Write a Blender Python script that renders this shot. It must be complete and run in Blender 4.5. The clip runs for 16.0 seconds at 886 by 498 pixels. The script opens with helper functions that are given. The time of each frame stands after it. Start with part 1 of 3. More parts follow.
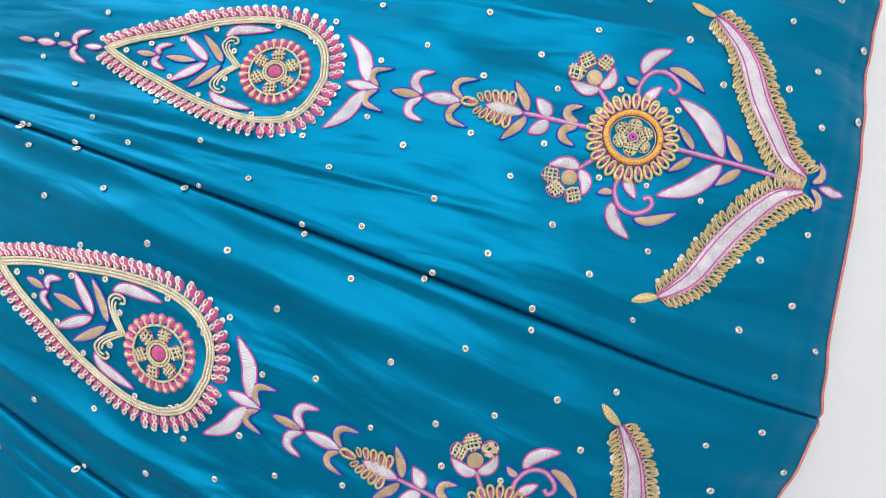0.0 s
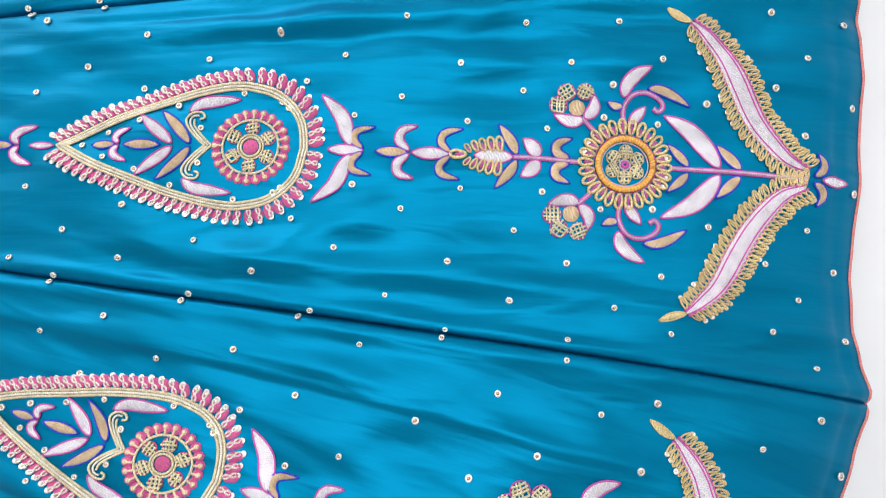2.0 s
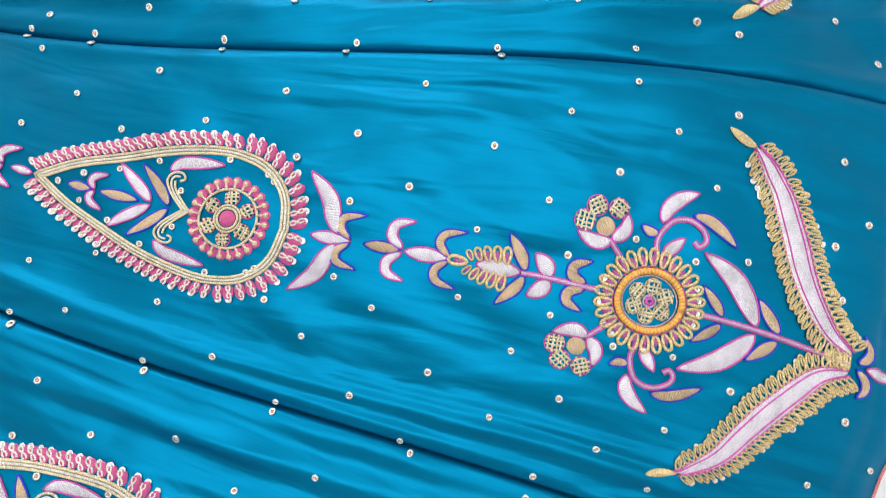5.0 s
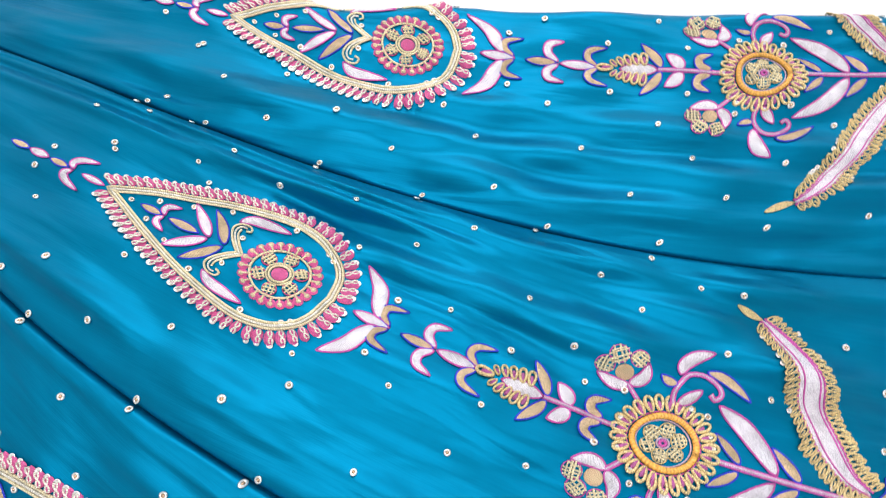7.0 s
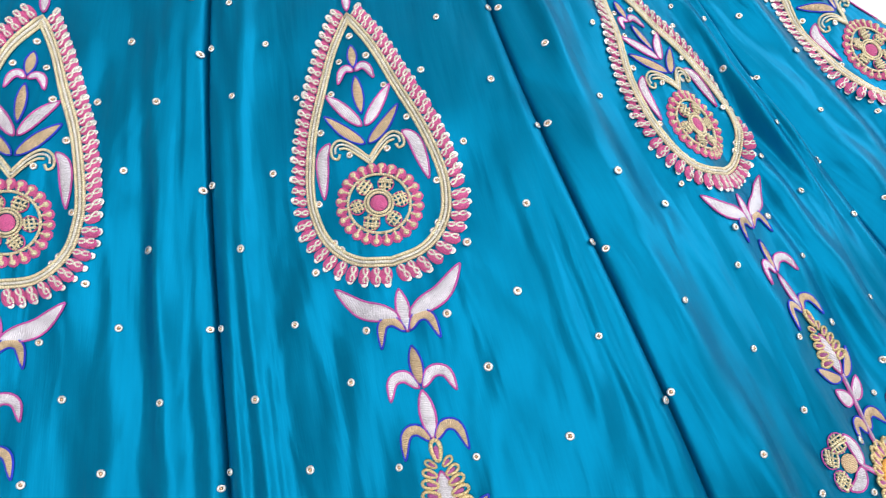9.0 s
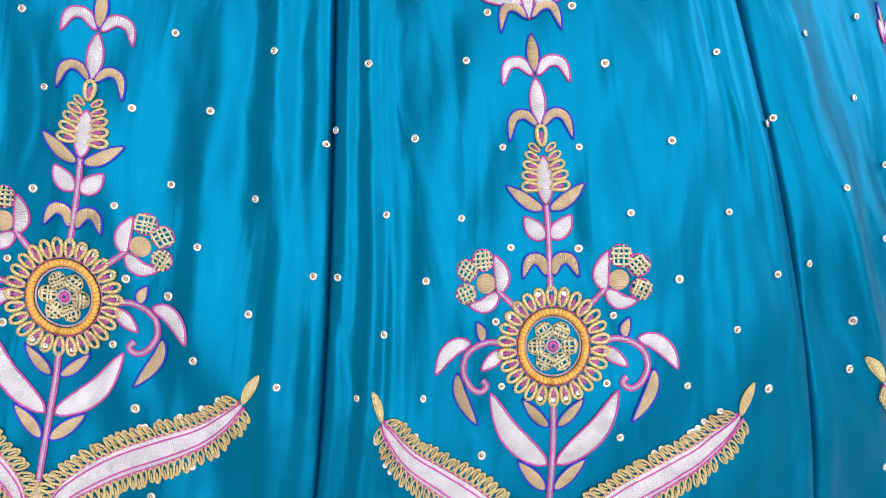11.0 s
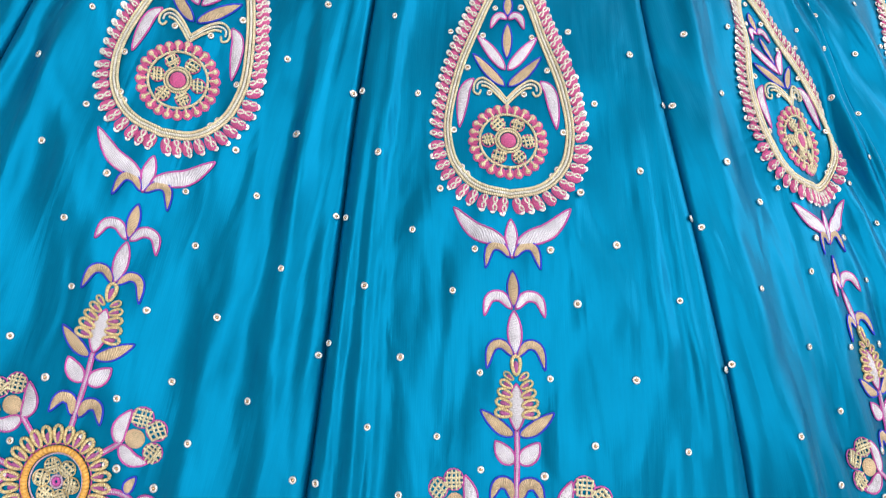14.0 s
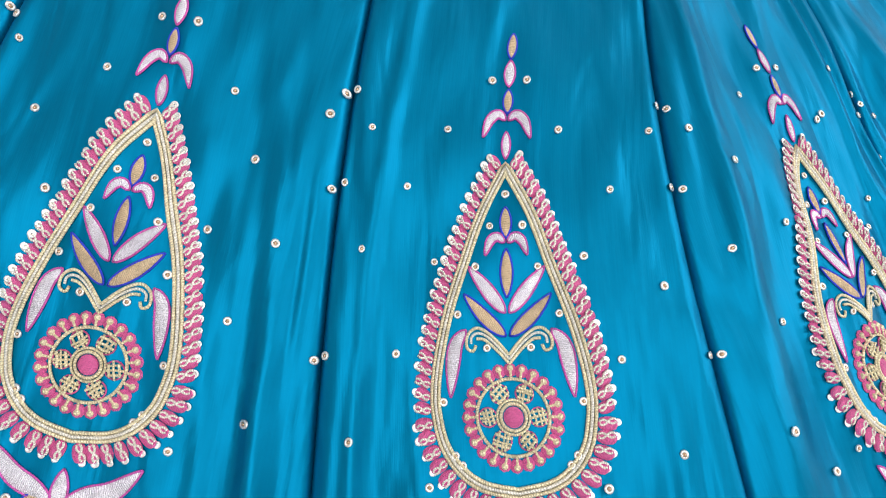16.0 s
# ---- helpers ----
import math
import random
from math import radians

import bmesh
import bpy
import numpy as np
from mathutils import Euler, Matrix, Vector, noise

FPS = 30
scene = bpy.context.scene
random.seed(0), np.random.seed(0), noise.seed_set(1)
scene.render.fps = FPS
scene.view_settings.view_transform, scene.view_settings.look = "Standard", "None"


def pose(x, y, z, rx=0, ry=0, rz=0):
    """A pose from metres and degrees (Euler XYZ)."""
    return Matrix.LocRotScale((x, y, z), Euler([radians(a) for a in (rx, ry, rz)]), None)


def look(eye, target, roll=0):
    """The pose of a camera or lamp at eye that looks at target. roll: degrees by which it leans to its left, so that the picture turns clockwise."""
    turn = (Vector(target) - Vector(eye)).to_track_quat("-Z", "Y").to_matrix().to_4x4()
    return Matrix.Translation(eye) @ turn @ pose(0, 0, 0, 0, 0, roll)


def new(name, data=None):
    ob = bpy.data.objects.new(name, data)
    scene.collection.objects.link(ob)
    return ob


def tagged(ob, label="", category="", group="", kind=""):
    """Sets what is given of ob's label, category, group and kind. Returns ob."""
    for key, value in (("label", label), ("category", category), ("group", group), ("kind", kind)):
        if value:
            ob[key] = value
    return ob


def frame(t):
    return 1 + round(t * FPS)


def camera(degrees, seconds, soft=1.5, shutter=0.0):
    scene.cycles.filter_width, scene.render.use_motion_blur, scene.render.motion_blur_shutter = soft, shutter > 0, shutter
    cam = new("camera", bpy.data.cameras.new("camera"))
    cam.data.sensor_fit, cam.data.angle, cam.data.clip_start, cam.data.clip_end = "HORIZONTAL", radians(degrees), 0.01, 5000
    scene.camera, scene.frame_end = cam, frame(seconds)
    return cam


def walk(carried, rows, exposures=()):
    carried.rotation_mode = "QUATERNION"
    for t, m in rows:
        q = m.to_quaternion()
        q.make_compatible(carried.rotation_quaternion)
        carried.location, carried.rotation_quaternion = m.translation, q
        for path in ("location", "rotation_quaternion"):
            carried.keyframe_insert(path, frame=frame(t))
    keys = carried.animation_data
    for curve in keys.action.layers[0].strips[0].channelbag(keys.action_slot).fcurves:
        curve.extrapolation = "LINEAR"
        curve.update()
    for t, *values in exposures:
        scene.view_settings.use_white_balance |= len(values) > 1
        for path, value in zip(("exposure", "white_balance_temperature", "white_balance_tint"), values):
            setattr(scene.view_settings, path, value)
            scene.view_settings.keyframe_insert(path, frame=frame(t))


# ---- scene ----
cam = camera(66.24, 16.0, soft=0.95, shutter=0.15)
PATH = [
    (0, (0.3457, 0.4119, 0.5556), (0.2882, 0.6769, -1.4259), -24.88),
    (0.5, (0.3904, 0.4656, 0.5607), (0.2806, 0.7644, -1.4138), -30.55),
    (1, (0.4132, 0.5402, 0.5462), (0.2979, 0.8310, -1.4292), -30.92),
    (1.5, (0.4426, 0.6476, 0.5385), (0.3571, 0.9114, -1.4422), -26.88),
    (2, (0.4612, 0.7269, 0.5196), (0.4003, 0.9743, -1.4641), -20.90),
    (2.5, (0.4743, 0.7924, 0.5135), (0.4484, 1.0533, -1.4692), -12.94),
    (3, (0.5086, 0.8488, 0.5215), (0.4701, 1.1255, -1.4589), -11.63),
    (3.5, (0.5435, 0.9191, 0.5287), (0.4686, 1.1879, -1.4518), -14.37),
    (3.7, (0.5524, 0.9453, 0.5266), (0.4578, 1.2075, -1.4539), -16.63),
    (5.8, (0.4878, 1.2397, 0.4661), (0.3507, 1.4258, -1.5205), -10.35),
    (6, (0.4856, 1.2837, 0.4627), (0.3330, 1.4596, -1.5237), -11.73),
    (6.5, (0.4617, 1.3759, 0.4733), (0.2735, 1.5713, -1.5083), -11.46),
    (7, (0.4369, 1.4119, 0.4748), (0.1676, 1.6462, -1.4930), -7.66),
    (7.5, (0.4323, 1.4318, 0.4784), (0.0199, 1.6852, -1.4621), -3.02),
    (8, (0.4560, 1.3517, 0.4690), (-0.0114, 1.5321, -1.4672), 4.79),
    (8.5, (0.4598, 1.2276, 0.4679), (-0.0111, 1.4013, -1.4682), 8.64),
    (9, (0.4712, 1.1349, 0.4628), (0.0204, 1.3024, -1.4786), 11.76),
    (9.5, (0.4902, 1.0754, 0.4515), (0.0542, 1.2394, -1.4935), 15.66),
    (10, (0.5244, 1.0465, 0.4141), (0.1733, 1.2088, -1.5481), 22.40),
    (10.2, (0.5445, 1.0415, 0.4061), (0.2867, 1.2164, -1.5695), 32.80),
    (12.3, (0.5945, 1.0518, 0.5356), (0.5818, 1.2470, -1.4548), 86.68),
    (12.5, (0.5941, 1.0475, 0.5331), (0.5497, 1.2325, -1.4578), 77.11),
    (13, (0.5841, 1.0357, 0.5326), (0.4175, 1.2122, -1.4527), 46.95),
    (13.5, (0.5548, 1.0476, 0.5059), (0.2635, 1.2128, -1.4658), 33.18),
    (14, (0.5170, 1.0560, 0.4953), (0.1073, 1.2060, -1.4565), 24.84),
    (14.5, (0.4528, 1.0561, 0.4956), (-0.0114, 1.2244, -1.4425), 23.18),
    (15, (0.3850, 1.0744, 0.4715), (-0.0424, 1.1897, -1.4789), 17.80),
    (15.5, (0.3395, 1.0743, 0.4418), (0.0007, 1.1694, -1.5270), 17.56),
    (16, (0.2900, 1.0650, 0.4242), (0.0112, 1.1930, -1.5521), 26.47),
]
walk(cam, [(t, look(eye, target, roll)) for t, eye, target, roll in PATH], [(0, 0.04), (2.6, 0.06), (3.1, 0.04), (3.5, -0.12), (4.2, -0.08), (6.0, 0.05), (7.2, 0.04), (7.8, -0.14), (8.5, -0.12), (9.3, 0.0), (11.5, 0.04), (13.2, 0.03), (14.5, -0.02), (15.4, -0.09), (16, -0.09)])
scene.view_settings.exposure = 0.0

# ---- light: a daylit white room, window beyond the waist end ----
world = bpy.data.worlds.new("sky")
scene.world = world
world.use_nodes = True
sky = world.node_tree.nodes.new("ShaderNodeTexSky")
sky.sky_type, sky.sun_disc = "NISHITA", False
sky.sun_elevation, sky.sun_rotation = radians(40), radians(0)
world.node_tree.links.new(sky.outputs[0], world.node_tree.nodes["Background"].inputs[0])
world.node_tree.nodes["Background"].inputs[1].default_value = 0.1
ROOM = (-2.0, 2.6, -1.4, 3.4, -0.16, 2.35)          # x, x, y, y, z, z


def area_lamp(name, place, target, size, watts, tint):
    data = bpy.data.lights.new(name, "AREA")
    data.shape, data.size, data.size_y = "RECTANGLE", *size
    data.energy, data.color = watts, tint
    lamp = new(name, data)
    lamp.matrix_world = look(place, target)
    return lamp


area_lamp("window_light", (-0.75, 3.36, 1.32), (0.4, 1.0, 0.0), (2.0, 1.6), 36, (1.0, 0.985, 0.97))
# added soft fill from overhead, not a fitting of the room
area_lamp("overhead_fill", (0.55, 1.1, 2.27), (0.55, 1.1, 0.0), (2.4, 1.8), 34, (0.97, 0.98, 1.0))


# ---- materials ----
def material(name, colour, rough=0.6, metal=0.0, spec=0.5, vary=0.15, grain=60.0, bump=0.0, bump_scale=300.0, stretch=(1, 1, 1), uv=False, sheen=0.0, aniso=0.0):
    """A surface with tone variation at two scales and a fine relief."""
    m = bpy.data.materials.new(name)
    m.use_nodes = True
    t = m.node_tree
    b = t.nodes["Principled BSDF"]
    b.inputs["Roughness"].default_value, b.inputs["Metallic"].default_value = rough, metal
    b.inputs["Specular IOR Level"].default_value = spec
    b.inputs["Sheen Weight"].default_value = sheen
    b.inputs["Anisotropic"].default_value = aniso
    co = t.nodes.new("ShaderNodeTexCoord")
    mp = t.nodes.new("ShaderNodeMapping")
    mp.inputs["Scale"].default_value = stretch
    t.links.new(co.outputs["UV" if uv else "Object"], mp.inputs[0])
    big, fine = t.nodes.new("ShaderNodeTexNoise"), t.nodes.new("ShaderNodeTexNoise")
    big.inputs["Scale"].default_value, fine.inputs["Scale"].default_value = grain * 0.12, grain
    info = t.nodes.new("ShaderNodeObjectInfo")
    t.links.new(mp.outputs[0], big.inputs[0]), t.links.new(mp.outputs[0], fine.inputs[0])
    add = t.nodes.new("ShaderNodeMath")
    add.operation = "ADD"
    t.links.new(big.outputs[0], add.inputs[0]), t.links.new(fine.outputs[0], add.inputs[1])
    add2 = t.nodes.new("ShaderNodeMath")
    add2.operation = "MULTIPLY_ADD"
    add2.inputs[1].default_value = 0.3
    t.links.new(info.outputs["Random"], add2.inputs[0]), t.links.new(add.outputs[0], add2.inputs[2])
    rng = t.nodes.new("ShaderNodeMapRange")
    rng.inputs[1].default_value, rng.inputs[2].default_value = 0.6, 1.6
    rng.inputs[3].default_value, rng.inputs[4].default_value = 1 - vary, 1 + vary
    t.links.new(add2.outputs[0], rng.inputs[0])
    mul = t.nodes.new("ShaderNodeVectorMath")
    mul.operation = "SCALE"
    mul.inputs[0].default_value = colour
    t.links.new(rng.outputs[0], mul.inputs["Scale"])
    t.links.new(mul.outputs[0], b.inputs["Base Color"])
    if bump:
        n = t.nodes.new("ShaderNodeTexNoise")
        n.inputs["Scale"].default_value, n.inputs["Detail"].default_value = bump_scale, 3
        t.links.new(mp.outputs[0], n.inputs[0])
        k = t.nodes.new("ShaderNodeBump")
        k.inputs["Strength"].default_value, k.inputs["Distance"].default_value = bump, 0.001
        t.links.new(n.outputs[0], k.inputs["Height"])
        t.links.new(k.outputs[0], b.inputs["Normal"])
    return m


def thread(name, colour, rough=0.45, metal=0.0, pitch=1.0, slant=0.0, depth=0.7, vary=0.3, speck=0.12):
    """Embroidery thread: stitches run across u (mm) with a slant, over a soft relief."""
    m = material(name, colour, rough, metal, 0.6, vary, 900.0)
    t = m.node_tree
    b = t.nodes["Principled BSDF"]
    co = t.nodes.new("ShaderNodeTexCoord")
    mp = t.nodes.new("ShaderNodeMapping")
    mp.inputs["Rotation"].default_value = (0, 0, radians(slant))
    t.links.new(co.outputs["UV"], mp.inputs[0])
    w = t.nodes.new("ShaderNodeTexWave")
    w.inputs["Scale"].default_value = 0.314 / pitch * 1.0
    w.inputs["Distortion"].default_value, w.inputs["Detail"].default_value = 4.5, 3
    t.links.new(mp.outputs[0], w.inputs[0])
    k = t.nodes.new("ShaderNodeBump")
    k.inputs["Strength"].default_value, k.inputs["Distance"].default_value = depth, 0.0006
    t.links.new(w.outputs["Fac"], k.inputs["Height"])
    t.links.new(k.outputs[0], b.inputs["Normal"])
    # shade in the grooves between stitches, put into the colour by the bump's wave
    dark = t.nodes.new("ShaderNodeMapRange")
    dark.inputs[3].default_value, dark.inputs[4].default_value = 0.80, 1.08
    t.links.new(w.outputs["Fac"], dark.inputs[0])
    # uneven glint of single strands, put into the colour as noise flecks
    fleck = t.nodes.new("ShaderNodeTexNoise")
    fleck.inputs["Scale"].default_value, fleck.inputs["Detail"].default_value = 1.5, 2
    t.links.new(co.outputs["UV"], fleck.inputs[0])
    tone = t.nodes.new("ShaderNodeMapRange")
    tone.inputs[1].default_value, tone.inputs[2].default_value = 0.36, 0.62
    tone.inputs[3].default_value, tone.inputs[4].default_value = 1 - 1.5 * speck, 1 + 1.3 * speck
    t.links.new(fleck.outputs[0], tone.inputs[0])
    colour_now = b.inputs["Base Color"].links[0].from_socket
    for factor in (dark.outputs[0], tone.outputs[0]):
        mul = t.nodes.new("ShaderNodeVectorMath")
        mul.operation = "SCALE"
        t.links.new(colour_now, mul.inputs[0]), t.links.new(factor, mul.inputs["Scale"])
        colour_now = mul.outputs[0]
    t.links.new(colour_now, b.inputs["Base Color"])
    return m


SATIN = material("teal_satin", (0.0, 0.197, 0.368), 0.43, 0.66, 0.05, 0.08, 500.0, 0.12, 900.0, (0.05, 1, 1), uv=True)


def add_slubs(m):
    """Faint drawn streaks and soft dents that run with the satin's warp, on top of its fine weave."""
    t = m.node_tree
    b = t.nodes["Principled BSDF"]
    fine = b.inputs["Normal"].links[0].from_socket
    co = t.nodes.new("ShaderNodeTexCoord")
    for stretch, scale, deep, strength in (((4, 50, 1), 1.0, 0.004, 0.12), ((10, 42, 1), 1.0, 0.009, 0.28), ((7, 17, 1), 1.0, 0.020, 0.42)):
        mp = t.nodes.new("ShaderNodeMapping")
        mp.inputs["Scale"].default_value = stretch
        n = t.nodes.new("ShaderNodeTexNoise")
        n.inputs["Scale"].default_value, n.inputs["Detail"].default_value = scale, 1.5
        n.inputs["Distortion"].default_value = 0.8
        k = t.nodes.new("ShaderNodeBump")
        k.inputs["Strength"].default_value, k.inputs["Distance"].default_value = strength, deep
        t.links.new(co.outputs["UV"], mp.inputs[0])
        t.links.new(mp.outputs[0], n.inputs[0])
        t.links.new(n.outputs[0], k.inputs["Height"])
        t.links.new(fine, k.inputs["Normal"])
        fine = k.outputs[0]
    t.links.new(fine, b.inputs["Normal"])


add_slubs(SATIN)
CLOTH = material("white_cotton", (0.92, 0.92, 0.94), 0.9, 0, 0.2, 0.02, 40.0, 0.15, 900.0)
WALL = material("white_wall_paint", (0.78, 0.78, 0.77), 0.85, 0, 0.3, 0.03, 4.0, 0.1, 120.0)
FLOOR = material("grey_floor_tile", (0.35, 0.34, 0.33), 0.4, 0, 0.5, 0.08, 8.0)
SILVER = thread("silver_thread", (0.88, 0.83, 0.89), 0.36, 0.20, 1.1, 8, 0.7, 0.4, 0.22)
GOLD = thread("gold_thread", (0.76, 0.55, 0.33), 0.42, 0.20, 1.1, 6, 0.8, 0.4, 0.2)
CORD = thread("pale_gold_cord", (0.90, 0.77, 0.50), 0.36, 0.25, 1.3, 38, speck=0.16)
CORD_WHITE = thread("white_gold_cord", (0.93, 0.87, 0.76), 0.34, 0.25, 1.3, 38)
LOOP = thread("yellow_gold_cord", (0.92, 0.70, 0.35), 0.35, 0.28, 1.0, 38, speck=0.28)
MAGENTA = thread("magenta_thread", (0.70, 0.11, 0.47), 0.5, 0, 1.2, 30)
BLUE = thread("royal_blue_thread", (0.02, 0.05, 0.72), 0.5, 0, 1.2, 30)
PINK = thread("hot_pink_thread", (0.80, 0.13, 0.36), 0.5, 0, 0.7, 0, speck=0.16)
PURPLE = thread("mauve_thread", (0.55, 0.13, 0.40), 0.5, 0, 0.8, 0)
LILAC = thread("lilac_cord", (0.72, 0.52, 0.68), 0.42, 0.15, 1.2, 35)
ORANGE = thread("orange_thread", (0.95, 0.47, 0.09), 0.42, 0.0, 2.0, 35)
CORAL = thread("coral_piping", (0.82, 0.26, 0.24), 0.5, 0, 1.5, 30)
SEQUIN = material("clear_sequin", (0.93, 0.91, 0.88), 0.22, 0.40, 0.8, 0.15, 400.0)
BEAD_RING = material("silver_bead_ring", (0.86, 0.84, 0.79), 0.22, 0.55, 0.7, 0.3, 500.0)
COPPER = material("copper_bead", (0.60, 0.40, 0.27), 0.25, 0.8, 0.6, 0.2, 400.0)

# ---- the lie of the skirt ----
K = 0.00044                       # metres in one unit of the design
HEM = 0.487                       # hem, along the panel from the teardrop's centre
WAIST = -0.55
FIRST = -2                        # panels are numbered -2 to 4
LAY = {}
LAY[-2] = [(-0.100, 0.279), (0.640, -0.781), (0.661, 0.555), (-0.102, 0.203), (0.091, -0.371), (0.936, -0.080), (0.002, -0.008)]
LAY[-1] = [(0.083, 0.453), (0.844, -0.693), (0.542, 0.828), (-0.150, 0.162), (0.178, -0.341), (0.928, 0.149), (0.004, -0.007), (-0.000, -0.001), (-0.000, -0.000)]
LAY[0] = [(0.226, 0.659), (0.907, -0.389), (0.408, 0.838), (-0.043, 0.026), (0.309, 0.325), (-0.108, 0.299), (0.005, 0.015), (0.180, -0.209), (0.001, -0.007)]
LAY[1] = [(0.307, 0.888), (0.963, -0.145), (0.185, 0.966), (-0.158, 0.013), (0.115, 0.106), (-0.065, 0.213), (-0.167, 0.217), (0.541, -0.127), (-0.056, 0.068)]
LAY[2] = [(0.331, 1.135), (0.989, 0.066), (-0.037, 0.954), (-0.068, 0.179), (0.028, 0.135), (0.027, 0.561), (0.036, 0.233), (0.309, -0.534), (0.001, 0.073)]
LAY[3] = [(0.297, 1.378), (0.932, 0.249), (-0.204, 0.759), (-0.152, 0.043), (-0.152, 0.165), (0.047, 0.705), (-0.355, 0.770), (0.470, 0.434), (-0.047, 0.084)]
LAY[4] = [(0.222, 1.590), (0.852, 0.552), (-0.597, 0.740), (-0.120, 0.241), (0.215, 0.239), (-1.373, -2.534), (-0.171, -0.152), (0.016, -0.009), (-0.000, 0.000)]


def half_width(u):
    return 0.134 + 0.105 * u


def raw(p, u, v):
    """Where the cloth of panel p lies in plan; straight towards the waist past the work."""
    c = np.zeros((9, 2))
    c[:len(LAY[p])] = LAY[p]
    uc = np.maximum(u, -0.24)
    d = u - uc
    one = np.ones_like(uc)
    b = np.stack([one, uc, v, uc * uc, uc * v, v * v, uc * uc * v, uc ** 3, v ** 3], -1)
    db = np.stack([0 * one, one, 0 * one, 2 * uc, v, 0 * one, 2 * uc * v, 3 * uc * uc, 0 * one], -1)
    return b @ c + (db @ c) * d[..., None]


def base_height(x, y):
    h = -0.0731 + 0.0719 * x + 0.1979 * y - 0.241 * x * x + 0.1142 * x * y - 0.1364 * y * y
    low = -0.105
    return low + np.logaddexp(0, (h - low) / 0.012) * 0.012


# broad rise and fall of the spread skirt in millimetres: a row every half panel, six places from the waist to the hem
RISE = np.array([
    [-1, -5, -10, -13, -14, -13],
    [-6, -3, -2, -3, -5, -9],
    [-11, -2, 8, 11, 3, -4],
    [-13, -2, 17, 25, 13, 0],
    [-8, -6, 3, 17, 15, 2],
    [3, -2, -11, -11, -6, -4],
    [8, 3, -9, -33, -29, -12],
    [3, -6, -22, -28, -16, -8],
    [-7, -6, 1, 17, 13, -4],
    [-9, 8, 38, 44, 17, -6],
    [3, 9, 12, 5, -4, -7],
    [13, -1, -24, -31, -17, -3],
    [15, 2, -11, -14, -6, 3],
    [13, 8, 5, 5, 6, 9],
    [11, 15, 19, 20, 19, 16],
]) / 1000


def bump(t):
    """A soft bell two steps wide; a row of them one step apart adds up to one."""
    t = np.abs(t)
    return np.where(t < 1, 2 / 3 - t * t + t ** 3 / 2, np.where(t < 2, (2 - t) ** 3 / 6, 0))


def swell(q, u):
    """Height of the broad relief, by panel number and place along it."""
    q, u = np.broadcast_arrays(np.clip(q, -1.5, 4.499), np.clip(u, -0.25, 0.499))
    across = bump((q[..., None] + 1.5) / 0.5 - np.arange(-1, 14))
    along = bump((u[..., None] + 0.25) / 0.25 - np.arange(-1, 5))
    return np.einsum("...i,ij,...j", across, RISE, along)


# long soft folds: panel, place across at the waist and at the hem (-1 to 1), width, height, from, to (along)
FOLDS = [
    (0, 0.62, 0.72, 0.011, 0.0045, -0.5, 0.2), (0, -0.72, -0.8, 0.016, 0.005, 0.1, 0.49), (1, -0.62, -0.70, 0.012, 0.0045, -0.2, 0.49),
    (1, 0.80, 0.72, 0.010, 0.0045, -0.5, 0.3), (1, 0.55, 0.86, 0.010, 0.004, -0.4, 0.49), (2, -0.72, -0.80, 0.008, 0.0048, -0.5, 0.49),
    (2, -0.86, -0.90, 0.007, 0.004, -0.5, 0.3), (2, 0.80, 0.84, 0.018, 0.002, -0.5, 0.49), (3, -0.75, -0.72, 0.014, 0.006, -0.5, 0.49),
    (3, 0.85, 0.80, 0.012, 0.006, -0.1, 0.49), (4, -0.72, -0.75, 0.014, 0.008, -0.5, 0.49), (-1, 0.6, 0.7, 0.014, 0.005, -0.5, 0.49),
    (-1, -0.7, -0.6, 0.014, 0.005, -0.5, 0.49),
]
MORE_FOLDS = [
    (3, -0.32, -0.25, 0.014, 0.006, -0.05, 0.49), (3, 0.36, 0.46, 0.009, 0.010, -0.02, 0.49), (3, 0.60, 0.66, 0.008, 0.009, -0.15, 0.40), (3, 0.52, 0.24, 0.007, 0.007, 0.05, 0.42), (3, 0.80, 0.88, 0.008, 0.009, -0.1, 0.49), (4, -0.34, -0.40, 0.008, 0.009, -0.05, 0.49), (4, -0.86, -0.80, 0.008, 0.008, -0.1, 0.49),
    (4, -0.55, -0.62, 0.008, 0.009, -0.3, 0.49), (0, -0.35, -0.50, 0.012, 0.004, -0.5, 0.05), (1, 0.35, 0.48, 0.012, 0.003, 0.1, 0.49),
]
# thin creases that run with the panels, more of them where the cloth is gathered
_r = random.Random(5)
CREASES = []
for _p, _n in ((-2, 4), (-1, 5), (0, 6), (1, 6), (2, 5), (3, 7), (4, 6)):
    for _ in range(_n):
        _s = _r.choice((-1, 1)) * _r.uniform(0.35, 0.95) ** 0.7
        _a = _r.uniform(-0.5, 0.2)
        CREASES.append((_p, _s, _s * _r.uniform(0.8, 1.15), _r.uniform(0.0035, 0.007), _r.uniform(0.0012, 0.0032) * (1.6 if _p > 2 else 1.0), _a, _a + _r.uniform(0.2, 0.5)))
GAIN = {-2: 1.0, -1: 0.9, 0: 0.9, 1: 0.7, 2: 0.55, 3: 1.0, 4: 1.1}

STREAK = {-2: 0.5, -1: 0.45, 0: 0.4, 1: 0.35, 2: 0.32, 3: 0.8, 4: 0.9}
PATCH = {-2: 0.024, -1: 0.026, 0: 0.026, 1: 0.026, 2: 0.022, 3: 0.045, 4: 0.045}
DENTS = {}
